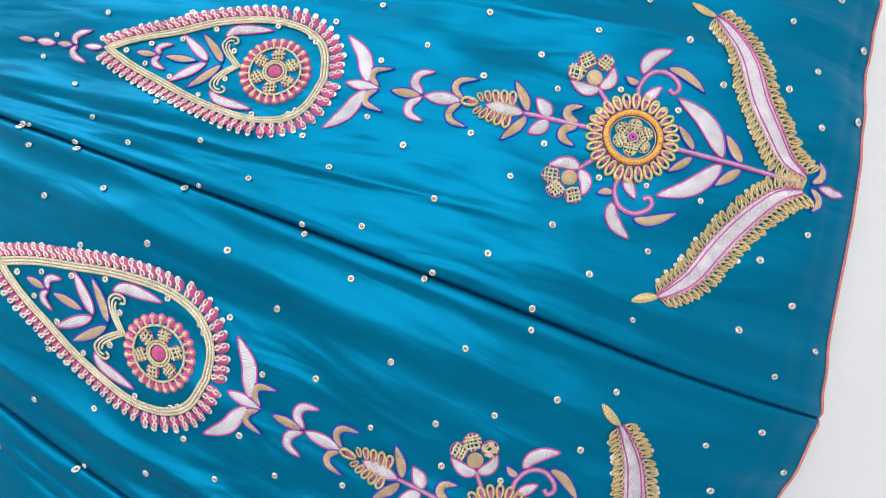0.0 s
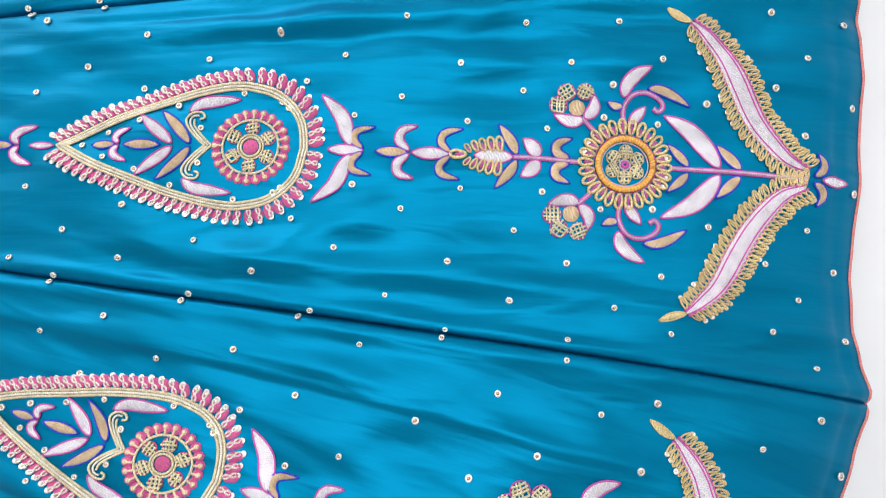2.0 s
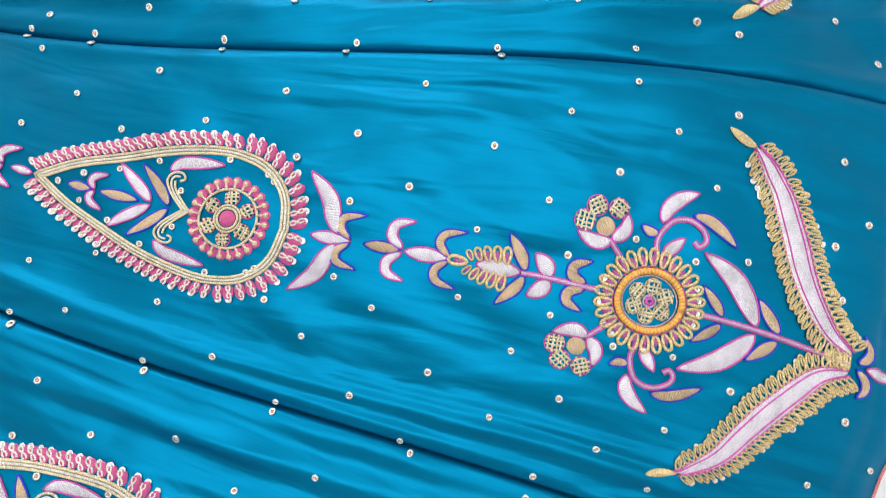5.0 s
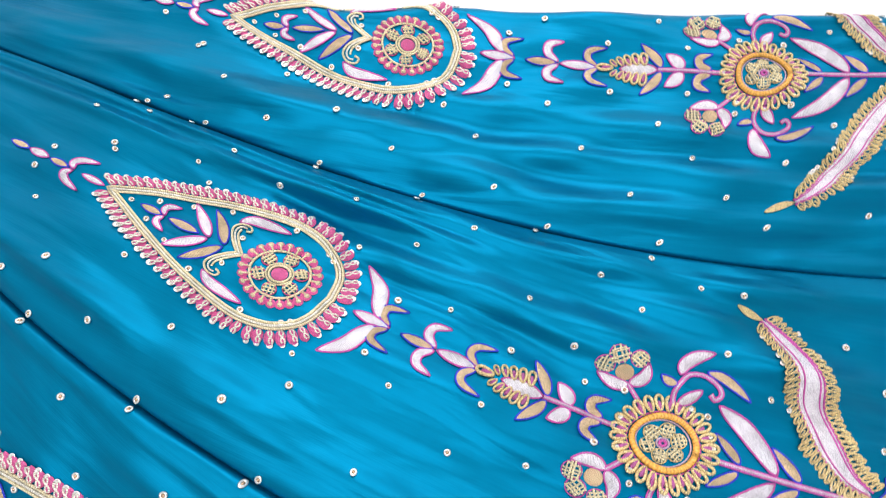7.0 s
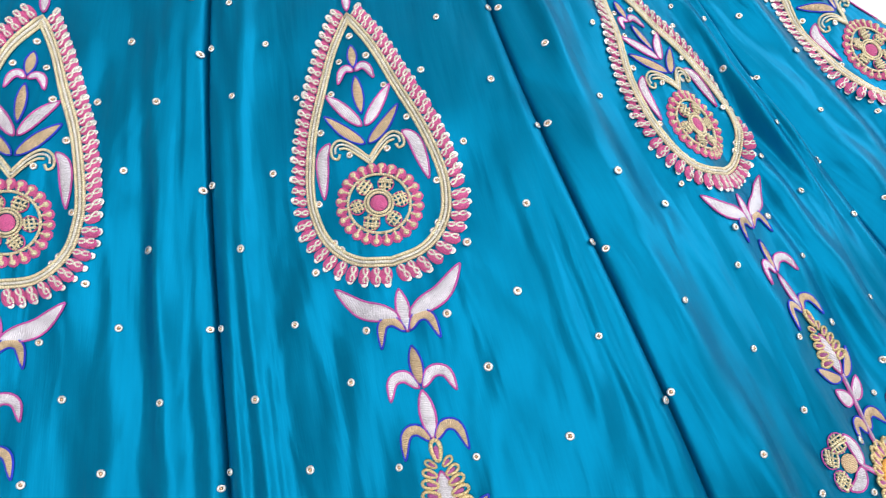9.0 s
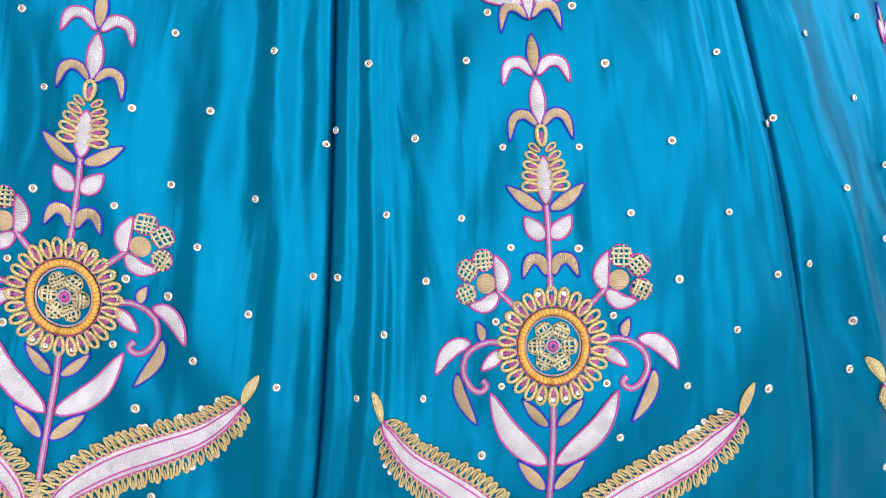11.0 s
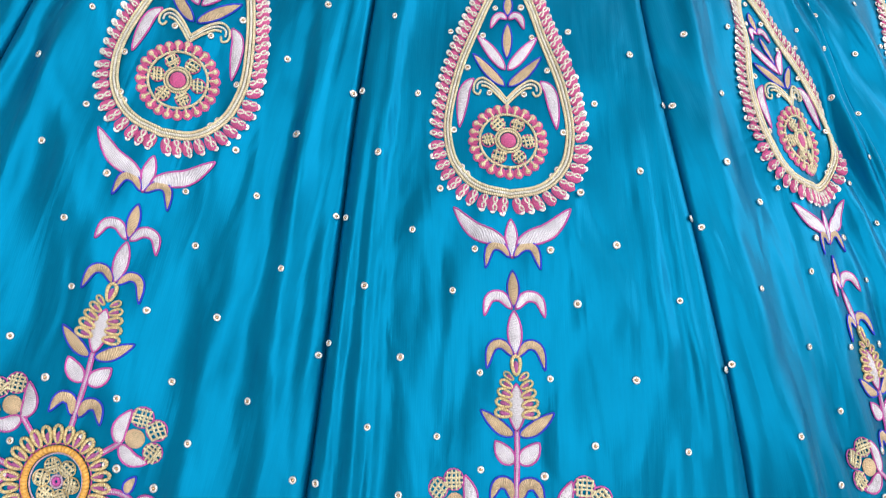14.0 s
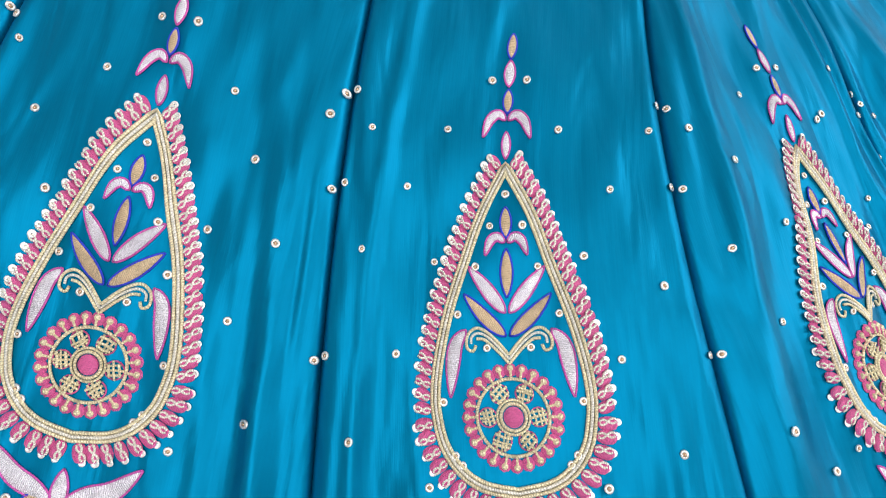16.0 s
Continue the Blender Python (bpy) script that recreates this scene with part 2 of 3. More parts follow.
for _p in range(-2, 5):
    DENTS[_p] = [(_r.choice((-1, 1)) * _r.uniform(1.5, 11), _r.choice((-1, 1)) * _r.uniform(3, 22), _r.uniform(0, 6.3)) for _ in range(28)]


def fold_height(p, u, v, s):
    w = half_width(u)
    edge = (1 - np.abs(s)) * w
    z = (-0.0075 + 0.003 * np.clip((u - 0.25) / 0.2, 0, 1)) * np.exp(-np.clip(edge, 0, 1) / 0.0013) - 0.012 * np.clip((u - 0.445) / 0.042, 0, 1) ** 2 + 0.0022 * np.exp(-((edge - 0.010) / 0.007) ** 2)
    z = z - 0.0022 * np.exp(-((u - 0.466 - 0.004 * np.sin(3 * p + 9 * v)) / 0.0035) ** 2)
    shut = 1 - np.abs(s) ** 10
    rise = (0.38 + 0.62 * s * s) * shut
    for n, (freq, amp, drift, ph) in enumerate(((11, 0.0038, 1.3, 0.4), (19, 0.0024, -2.1, 1.9), (34, 0.0011, 2.7, 3.3), (57, 0.0005, -3.9, 5.0))):
        turn = ph + p * 2.39 * (n + 1)
        wave = np.sin(2 * np.pi * (freq * v + 0.35 * np.sin(drift * u * 3 + turn)) + turn)
        z = z + STREAK[p] * amp * rise * wave * (0.55 + 0.45 * np.sin(5.1 * u * (1 + 0.2 * n) + turn * 1.7))
    # soft uneven dents in every direction
    for ku, kv, ph in DENTS[p]:
        z = z + shut * PATCH[p] / (2 * np.pi * math.hypot(ku, kv)) * np.sin(2 * np.pi * (ku * u + kv * v) + ph)
    # slanting puckers, strongest where the cloth is bunched
    for fu, fv, amp, ph in ((4.0, 12.0, 0.0013, 0.3), (6.0, -15.0, 0.0008, 2.2), (2.5, 21.0, 0.0010, 4.1), (11.0, 27.0, 0.0003, 1.1)):
        z = z + shut * GAIN[p] * amp * np.sin(2 * np.pi * (fu * u + fv * v + 0.3 * np.sin(7 * u + 9 * v + p)) + ph + 1.7 * p) * np.clip(0.5 + 0.8 * np.sin(4.2 * u + 2.1 * p + 6 * v), 0, 1)
    for q, s0, s1, width, high, u0, u1 in FOLDS + MORE_FOLDS + CREASES:
        if q == p:
            width = width * (1.6 if p > 2 else 1.0)
            k = np.clip((u - WAIST) / (HEM - WAIST), 0, 1)
            off = (s - (s0 + (s1 - s0) * k)) * w + 0.004 * np.sin(9 * u + 7 * s0)
            fade = np.clip((u - u0) / 0.09, 0, 1) * np.clip((u1 - u) / 0.09, 0, 1) if u1 < 0.45 else np.clip((u - u0) / 0.09, 0, 1)
            z = z + shut * high * fade * (np.exp(-(off / width) ** 2) - 0.35 * np.exp(-((off + 1.6 * width) / width) ** 2))
    return z


EDGE_ROLL = 0.012


def seam(p, u):
    """The seam between panel p and the next, in plan; the third is drawn in towards its panel."""
    w = half_width(u)
    return raw(2, u, w - 0.011) if p == 2 else 0.5 * (raw(p, u, w) + raw(p + 1, u, -w))


def hem_wave(q, u):
    far = np.interp(q, (-1.6, -1.2, -0.8, -0.5, 0.0, 0.3, 0.42, 0.54, 0.65, 0.8, 1.0, 1.2, 1.4, 1.65, 1.9, 2.1, 2.4, 2.62, 2.8, 2.95, 3.1),
                    (0.05, 0.05, 0.037, 0.022, 0.006, -0.007, -0.004, -0.001, -0.010, -0.013, -0.003, 0.000, -0.007, -0.009, 0.010, -0.004, -0.002, -0.030, -0.028, -0.012, 0.0))
    return far * np.clip((u - 0.33) / 0.157, 0, 1) ** 2


def rim(u):
    """Where the last panel turns under itself."""
    return np.interp(u, (-0.5, -0.25, -0.15, -0.07, -0.02, 0.06, 0.13, 0.28, 0.38, 0.49), (0.03, 0.04, 0.034, 0.018, 0.027, 0.044, 0.046, 0.058, 0.056, 0.055))


def surface(p, u, v):
    """Points of the cloth: panel, metres along from the teardrop's centre, metres across."""
    u, v = np.asarray(u, float), np.asarray(v, float)
    v_in = np.minimum(v, rim(u)) if p == 4 else v
    w = half_width(u)
    s = np.clip(v_in / w, -1.0, 1.0)
    vv = s * w
    at = raw(p, u, vv)
    up, dn = np.maximum(s, 0) ** 3, np.maximum(-s, 0) ** 3
    if p < 4:
        at = at + up[..., None] * (seam(p, u) - raw(p, u, w))
    if p > FIRST:
        at = at + dn[..., None] * (seam(p - 1, u) - raw(p, u, -w))
    # past the work the panels draw together round one waist
    k = np.clip((-0.29 - u) / 0.19, 0, 1)
    k = (k * k * (3 - 2 * k))[..., None]
    ang = np.radians(np.interp(p + s / 2, (-3, -2, -1, 0, 1, 2, 3, 4, 5), (-64, -50.7, -36.6, -21.9, -9.0, 3.5, 15.0, 27.9, 41)))
    fan = np.stack([-0.797 + (u + 1.12) * np.cos(ang), 1.061 + (u + 1.12) * np.sin(ang)], -1)
    at = at * (1 - k) + fan * k
    x, y = at[..., 0] + hem_wave(p + s / 2, u), at[..., 1]
    z = base_height(x, y) + fold_height(p, u, vv, s) + swell(p + s / 2, u)
    if p == 4:
        over = (v - v_in) / EDGE_ROLL
        turn = np.minimum(over, np.pi)
        side = np.sin(turn) * EDGE_ROLL - np.maximum(over - np.pi, 0) * EDGE_ROLL
        x, y = x - 0.5 * side, y + 0.86 * side
        z = z - (1 - np.cos(turn)) * EDGE_ROLL * 0.9
    return np.stack([x, y, z], -1)


def lifted(p, u, v, h):
    """As surface(), h metres above the cloth."""
    e = 0.0015
    at = surface(p, u, v)
    n = np.cross(surface(p, u + e, v) - at, surface(p, u, v + e) - at)
    n /= np.linalg.norm(n, axis=-1, keepdims=True) + 1e-12
    return at + n * np.asarray(h)[..., None]


# ---- mesh helpers ----
def mesh_of(name, verts, faces, mats, slots=None, uvs=None, smooth=True):
    me = bpy.data.meshes.new(name)
    me.from_pydata([tuple(v) for v in verts], [], faces)
    for m in mats:
        me.materials.append(m)
    if slots is not None:
        me.polygons.foreach_set("material_index", np.asarray(slots, np.int32))
    if uvs is not None:
        layer = me.uv_layers.new(name="UVMap")
        idx = np.zeros(len(me.loops), np.int32)
        me.loops.foreach_get("vertex_index", idx)
        layer.data.foreach_set("uv", np.asarray(uvs, np.float32)[idx].ravel())
    me.polygons.foreach_set("use_smooth", np.full(len(me.polygons), smooth))
    me.update()
    return me


def part(name, me, parent, label=""):
    ob = new(name, me)
    ob.parent = parent
    return tagged(ob, label)


def curve(points, n, closed=False):
    """A smooth line of n points through the given ones."""
    q = np.array(points, float)
    m = len(q)
    if closed:
        ext = np.vstack([q[-1], q, q[0], q[1]])
        spans = m
    else:
        ext = np.vstack([2 * q[0] - q[1], q, 2 * q[-1] - q[-2]])
        spans = m - 1
    t = np.linspace(0, spans, n, endpoint=not closed)
    i = np.minimum(t.astype(int), spans - 1)
    f = (t - i)[:, None]
    a, b, c, d = ext[i], ext[i + 1], ext[i + 2], ext[i + 3]
    line = 0.5 * (2 * b + (c - a) * f + (2 * a - 5 * b + 4 * c - d) * f ** 2 + (3 * b - a - 3 * c + d) * f ** 3)
    fine = np.vstack([line, line[:1]]) if closed else line
    run = np.r_[0, np.cumsum(np.linalg.norm(np.diff(fine, axis=0), axis=1))]
    goal = np.linspace(0, run[-1], n, endpoint=not closed)
    return np.stack([np.interp(goal, run, fine[:, k]) for k in (0, 1)], -1)


def sideways(line, closed=False):
    d = (np.roll(line, -1, 0) - np.roll(line, 1, 0)) if closed else np.gradient(line, axis=0)
    d = d / (np.linalg.norm(d, axis=1, keepdims=True) + 1e-9)
    return np.stack([-d[:, 1], d[:, 0]], -1)


class Flat:
    """Pieces in the plane of the design (along, across, height, in design units), laid on a panel at the end."""

    def __init__(self):
        self.v, self.f, self.s, self.uv = [], [], [], []

    def grid(self, rows, uv, slot, closed=False, around=False):
        """rows: n x m x 3."""
        n, m = rows.shape[:2]
        o = len(self.v)
        self.v += rows.reshape(-1, 3).tolist()
        self.uv += uv.reshape(-1, 2).tolist()
        for i in range(n if closed else n - 1):
            a, b = o + i * m, o + ((i + 1) % n) * m
            for j in range(m if around else m - 1):
                k = (j + 1) % m
                self.f.append((a + j, b + j, b + k, a + k))
                self.s.append(slot)

    def cord(self, line, r, slot, high=0.0, closed=False, sides=6):
        line = np.asarray(line, float)
        side = sideways(line, closed)
        ang = np.linspace(0, 2 * np.pi, sides, endpoint=False)
        rr = np.broadcast_to(np.asarray(r, float), (len(line),))
        rows = np.zeros((len(line), sides, 3))
        rows[..., :2] = line[:, None] + side[:, None] * (np.cos(ang)[None, :, None] * rr[:, None, None])
        rows[..., 2] = high + rr[:, None] * (0.75 + np.sin(ang)[None])
        run = np.r_[0, np.cumsum(np.linalg.norm(np.diff(line, axis=0), axis=1))] * K * 1000
        uv = np.stack(np.broadcast_arrays(run[:, None], (ang * 0.45)[None]), -1)
        self.grid(rows, uv, slot, closed, True)

    def blade(self, spine, width, n=15, slot=0, rim_slot=None, high=3.2, blunt=0.75, skew=0.0, rim_r=1.55):
        """A satin-stitched leaf with a corded rim."""
        line = curve(spine, n) if len(spine) > 2 else np.linspace(spine[0], spine[1], n)
        t = np.linspace(0, 1, n)
        w = 0.5 * width * np.maximum(np.sin(np.pi * np.clip(t ** (1 + skew), 0, 1)), 0) ** blunt + 0.25
        side = sideways(line)
        j = np.linspace(-1, 1, 7)
        rows = np.zeros((n, 7, 3))
        rows[..., :2] = line[:, None] + side[:, None] * (w[:, None] * j[None])[..., None]
        rows[..., 2] = 0.5 + high * np.sqrt(np.maximum(1 - j ** 2, 0))[None] * np.minimum(w / (0.35 * width), 1)[:, None]
        run = np.r_[0, np.cumsum(np.linalg.norm(np.diff(line, axis=0), axis=1))] * K * 1000
        self.grid(rows, np.stack(np.broadcast_arrays(run[:, None], (w[:, None] * j[None]) * K * 1000), -1), slot)
        if rim_slot is not None:
            loop = np.vstack([line + side * w[:, None], (line - side * w[:, None])[::-1]])
            self.cord(loop, rim_r, rim_slot, 0.3, True, 5)

    def disc(self, c, r, slot, high=3.0, n=16):
        ang = np.linspace(0, 2 * np.pi, n, endpoint=False)
        rows = np.zeros((4, n, 3))
        for i, (k, z) in enumerate(((1, 0.3), (0.85, 0.75), (0.45, 1), (0.02, 1.05))):
            rows[i, :, 0], rows[i, :, 1], rows[i, :, 2] = c[0] + r * k * np.cos(ang), c[1] + r * k * np.sin(ang), high * z
        self.grid(rows, rows[..., :2] * K * 1000, slot, False, True)

    def mirrored(self):
        other = Flat()
        other.v = [(a, -b, c) for a, b, c in self.v]
        other.f = [f[::-1] for f in self.f]
        other.s, other.uv = self.s, self.uv
        return other

    def lay(self, name, p, mats, parent, label=""):
        q = np.array(self.v) * K
        return part(name, mesh_of(name, lifted(p, q[:, 0], q[:, 1], q[:, 2] + 0.0002), self.f, mats, self.s, self.uv), parent, label)


def template(flat):
    return np.array(flat.v), flat.f, flat.s, flat.uv


def scatter(name, tpl, mats, places, p, parent, single, label=""):
    """Small alike pieces at (along, across, turn, size): each an object of its own, or joined into one."""
    v0, faces, slots, uvs = tpl
    q = np.array(places, float)
    u, v = q[:, 0] * K, q[:, 1] * K
    e = 0.002
    o = lifted(p, u, v, np.full(len(u), 0.0002))
    c, s = np.cos(q[:, 2]), np.sin(q[:, 2])
    along = (lifted(p, u + e * c, v + e * s, np.full(len(u), 0.0002)) - o) / e
    across = (lifted(p, u - e * s, v + e * c, np.full(len(u), 0.0002)) - o) / e
    n = np.cross(along, across)
    n /= np.linalg.norm(n, axis=1, keepdims=True) + 1e-12
    k = (q[:, 3] * K)[:, None]
    if single:
        me = mesh_of(name, v0, faces, mats, slots, uvs)
        for i in range(len(q)):
            m = Matrix.Identity(4)
            a, b = Vector(along[i]), Vector(across[i])
            lb, up = b.length, Vector(n[i])
            b2 = up.cross(a).normalized() * lb
            for col, vec in enumerate((a * k[i, 0], b2 * k[i, 0], up * k[i, 0], Vector(o[i]))):
                for r in range(3):
                    m[r][col] = vec[r]
            ob = part(name, me, parent)
            ob.matrix_basis = m
        return
    pts = o[:, None] + (along[:, None] * v0[None, :, :1] + across[:, None] * v0[None, :, 1:2] + n[:, None] * v0[None, :, 2:]) * k[:, None]
    nv = len(v0)
    allf = [tuple(a + i * nv for a in f) for i in range(len(q)) for f in faces]
    ob = part(name, mesh_of(name, pts.reshape(-1, 3), allf, mats, slots * len(q), uvs * len(q)), parent, label)
    tagged(ob, kind="stuff")


# ---- the room ----
def box(name, x0, x1, y0, y1, z0, z1, mat):
    v = [(x, y, z) for x in (x0, x1) for y in (y0, y1) for z in (z0, z1)]
    f = [(0, 1, 3, 2), (4, 6, 7, 5), (0, 4, 5, 1), (2, 3, 7, 6), (0, 2, 6, 4), (1, 5, 7, 3)]
    return new(name, mesh_of(name, v, f, [mat], smooth=False))


X0, X1, Y0, Y1, Z0, Z1 = ROOM
tagged(box("floor", X0, X1, Y0, Y1, Z0 - 0.1, Z0, FLOOR), "plain grey floor under the white cloth", "floor", kind="structure")
tagged(box("ceiling", X0, X1, Y0, Y1, Z1, Z1 + 0.1, WALL), "plain white painted ceiling", "ceiling", kind="structure")
tagged(box("wall_west", X0 - 0.12, X0, Y0 - 0.12, Y1 + 0.12, Z0 - 0.1, Z1 + 0.1, WALL), "plain white painted wall", "wall", kind="structure")
tagged(box("wall_south", X0, X1, Y0 - 0.12, Y0, Z0 - 0.1, Z1 + 0.1, WALL), "plain white painted wall", "wall", kind="structure")
tagged(box("wall_east", X1, X1 + 0.12, Y0 - 0.12, Y1 + 0.12, Z0 - 0.1, Z1 + 0.1, WALL), "plain white painted wall", "wall", kind="structure")
# the north wall is built round its window opening
north = box("wall_north", X0, -1.8, Y1, Y1 + 0.12, Z0 - 0.1, Z1 + 0.1, WALL)
tagged(north, "white painted wall with a window opening", "wall", kind="structure")
for x0, x1, z0, z1 in ((0.3, X1, Z0 - 0.1, Z1 + 0.1), (-1.8, 0.3, Z0 - 0.1, 0.5), (-1.8, 0.3, 2.15, Z1 + 0.1)):
    piece = box("wall_piece", x0, x1, Y1, Y1 + 0.12, z0, z1, WALL)
    piece.parent = north


def sheet():
    """White cloth over the floor, rising gently where the skirt lies."""
    xs, ys = np.linspace(X0 + 0.1, X1 - 0.1, 170), np.linspace(Y0 + 0.1, Y1 - 0.1, 170)
    x, y = np.meshgrid(xs, ys, indexing="ij")
    z = base_height(x, y) - 0.048 + 0.0015 * np.sin(9 * x + 5 * np.sin(2.3 * y)) + 0.001 * np.sin(17 * y + 4 * np.sin(3 * x))
    n, m = x.shape
    f = [(i * m + j, (i + 1) * m + j, (i + 1) * m + j + 1, i * m + j + 1) for i in range(n - 1) for j in range(m - 1)]
    v = np.stack([x, y, z], -1).reshape(-1, 3)
    return new("white_cloth", mesh_of("white_cloth", v, f, [CLOTH]))


tagged(sheet(), "plain white cotton sheet spread out under the skirt", "cloth", kind="structure")


# ---- the embroidery design ----
DROP = curve([(-350, 0), (-283, 35), (-210, 63), (-140, 88), (-75, 104), (-28, 110), (6, 107), (38, 98), (68, 77), (88, 46), (97, 0)], 80)
DROP_ALL = np.vstack([DROP, (DROP * (1, -1))[::-1][1:-1]])
WING = [(1002, 14), (962, 33), (928, 70), (900, 112), (874, 160), (846, 212), (818, 243), (790, 266)]
ring_at = lambda c, r, n=48: np.stack([c[0] + r * np.cos(np.linspace(0, 2 * np.pi, n, endpoint=False)), c[1] + r * np.sin(np.linspace(0, 2 * np.pi, n, endpoint=False))], -1)

# single leaves on the axis: along from, to, width, fill, rim
BUDS = [(-560, -518, 15, "g", "b"), (-516, -474, 17, "s", "m"), (-470, -432, 15, "g", "b"), (-404, -362, 13, "s", "m"), (-289, -244, 16, "g", "b"),
        (-229, -161, 18, "g", "b"), (140, 206, 20, "s", "m"), (227, 287, 19, "g", "b"), (293, 364, 22, "s", "m"), (408, 480, 27, "s", "m"), (1028, 1076, 17, "s", "m")]
# leaves in pairs: spine, width, fill, rim
DROP_LEAVES = [
    ([(-422, 2), (-431, 14), (-421, 28), (-394, 38)], 14, "s", "m"),
    ([(-238, 2), (-246, 13), (-240, 23), (-220, 31)], 12, "s", "m"),
    ([(-140, 3), (-160, 20), (-180, 36), (-204, 56)], 19, "s", "m"),
    ([(-108, 3), (-126, 25), (-143, 43), (-166, 64)], 19, "g", "b"),
    ([(-117, 62), (-98, 77), (-66, 83), (-26, 87)], 20, "s", "m"),
]
CHAIN_LEAVES = [
    ([(186, 6), (172, 32), (158, 64), (121, 99)], 27, "s", "m"),
    ([(205, 3), (187, 18), (190, 36), (224, 45)], 15, "g", "b"),
    ([(290, 3), (270, 20), (274, 40), (302, 49)], 16, "s", "m"),
    ([(366, 3), (347, 20), (353, 38), (386, 46)], 15, "g", "b"),
    ([(486, 4), (478, 22), (466, 38), (450, 57)], 20, "g", "b"),
    ([(527, 4), (514, 20), (496, 34)], 25, "s", "m"),
    ([(582, 5), (560, 12), (559, 29), (585, 40)], 18, "g", "b"),
]
BLOOM_LEAVES = [
    ([(604, 75), (580, 70), (549, 80)], 21, "s", "m"),
    ([(604, 77), (621, 96), (621, 122)], 21, "s", "m"),
    ([(675, 121), (679, 143), (694, 161), (720, 176)], 23, "s", "m"),
    ([(673, 104), (660, 104), (645, 111)], 15, "g", "b"),
    ([(718, 141), (742, 139), (766, 128), (793, 110)], 19, "g", "b"),
    ([(687, 72), (699, 87), (714, 105)], 18, "s", "m"),
]
FOOT_LEAVES = [
    ([(796, 6), (782, 22), (757, 44)], 16, "g", "b"),
    ([(850, 6), (824, 42), (795, 68), (747, 91)], 31, "s", "m"),
    ([(886, 6), (866, 26), (844, 48)], 19, "g", "b"),
    ([(1014, 5), (1028, 16), (1031, 30), (1020, 47)], 15, "g", "b"),
]
PAIRS = DROP_LEAVES + CHAIN_LEAVES + BLOOM_LEAVES + FOOT_LEAVES
CURL = [(680, 66), (674, 88), (678, 108), (692, 127), (716, 132), (738, 121), (745, 107), (737, 97), (728, 103)]
TACHE = [(-82, 0), (-101, 17), (-115, 34), (-119, 48), (-109, 60), (-93, 61), (-88, 52), (-96, 48)]
FLOWER = [(556, 98, 16), (570, 123, 16), (604, 126, 15)]
# beads as they are strewn on most panels, on both sides of the axis: along, across
BEADS = [(-484, 28), (-402, 99), (-402, 229), (-394, 85), (-313, 159), (-211, 219), (-210, 110), (-85, 170), (38, 229), (90, 124), (168, 175), (192, 62), (257, 275), (275, 102), (375, 187), (393, 57), (488, 259), (490, 123), (536, 53), (582, 343), (583, 184), (642, 83), (663, 263), (737, 75), (749, 194), (754, 313), (825, 110), (934, 287), (942, 156), (992, 210), (1010, 88), (1012, 354), (1078, 288), (1080, 146), (1099, 10)]
# where a panel strays from that: beads above and below its axis
STREWN = {}
STREWN[0, 1] = [(-473, 19), (-464, 151), (-402, 229), (-369, 83), (-297, 161), (-197, 222), (-196, 105), (-80, 171), (45, 223), (90, 124), (170, 172), (195, 57), (245, 288), (275, 98), (374, 185), (392, 54), (486, 119), (491, 262), (529, 60), (579, 182), (588, 350), (642, 83), (664, 272), (746, 202), (748, 316), (752, 69), (822, 133), (932, 290), (942, 156), (992, 204), (1011, 102), (1019, 365), (1086, 285), (1087, 142)]
STREWN[0, -1] = [(-496, -36), (-434, -249), (-401, -96), (-336, -171), (-236, -222), (-210, -110), (-97, -178), (17, -240), (90, -124), (158, -179), (200, -62), (243, -281), (280, -103), (361, -192), (396, -56), (476, -271), (486, -120), (530, -47), (567, -350), (580, -189), (642, -83), (661, -260), (727, -78), (753, -317), (759, -189), (827, -80), (937, -286), (952, -153), (1012, -354), (1023, -216), (1023, -87), (1078, -288), (1105, -6), (1122, -164)]
STREWN[1, 1] = [(-484, 28), (-405, 237), (-403, 102), (-318, 152), (-211, 207), (-210, 110), (-95, 164), (33, 216), (90, 124), (156, 176), (183, 65), (265, 247), (267, 103), (372, 167), (392, 60), (487, 246), (491, 124), (538, 54), (575, 175), (582, 343), (640, 81), (654, 142), (658, 257), (737, 75), (739, 190), (754, 313), (822, 117), (933, 297), (942, 156), (996, 75), (996, 213), (1012, 354), (1069, 291), (1085, 139)]
STREWN[1, -1] = [(-484, -28), (-402, -229), (-396, -81), (-317, -165), (-216, -114), (-209, -218), (-79, -179), (34, -234), (89, -131), (171, -182), (192, -63), (270, -270), (284, -104), (376, -199), (388, -61), (488, -266), (490, -132), (536, -59), (586, -187), (588, -340), (642, -83), (668, -266), (733, -77), (750, -199), (764, -310), (830, -102), (932, -159), (941, -285), (994, -218), (1008, -90), (1012, -354), (1069, -157), (1078, -288), (1093, -14)]
STREWN[2, 1] = [(-484, 28), (-406, 81), (-402, 229), (-313, 158), (-217, 113), (-174, 228), (-75, 155), (48, 224), (91, 118), (178, 172), (179, 171), (192, 62), (265, 269), (279, 100), (394, 184), (398, 53), (496, 116), (498, 258), (544, 41), (589, 327), (592, 179), (641, 87), (666, 259), (737, 75), (745, 191), (753, 309), (814, 94), (934, 287), (942, 156), (973, 85), (988, 204), (1004, 344), (1078, 288), (1080, 146)]
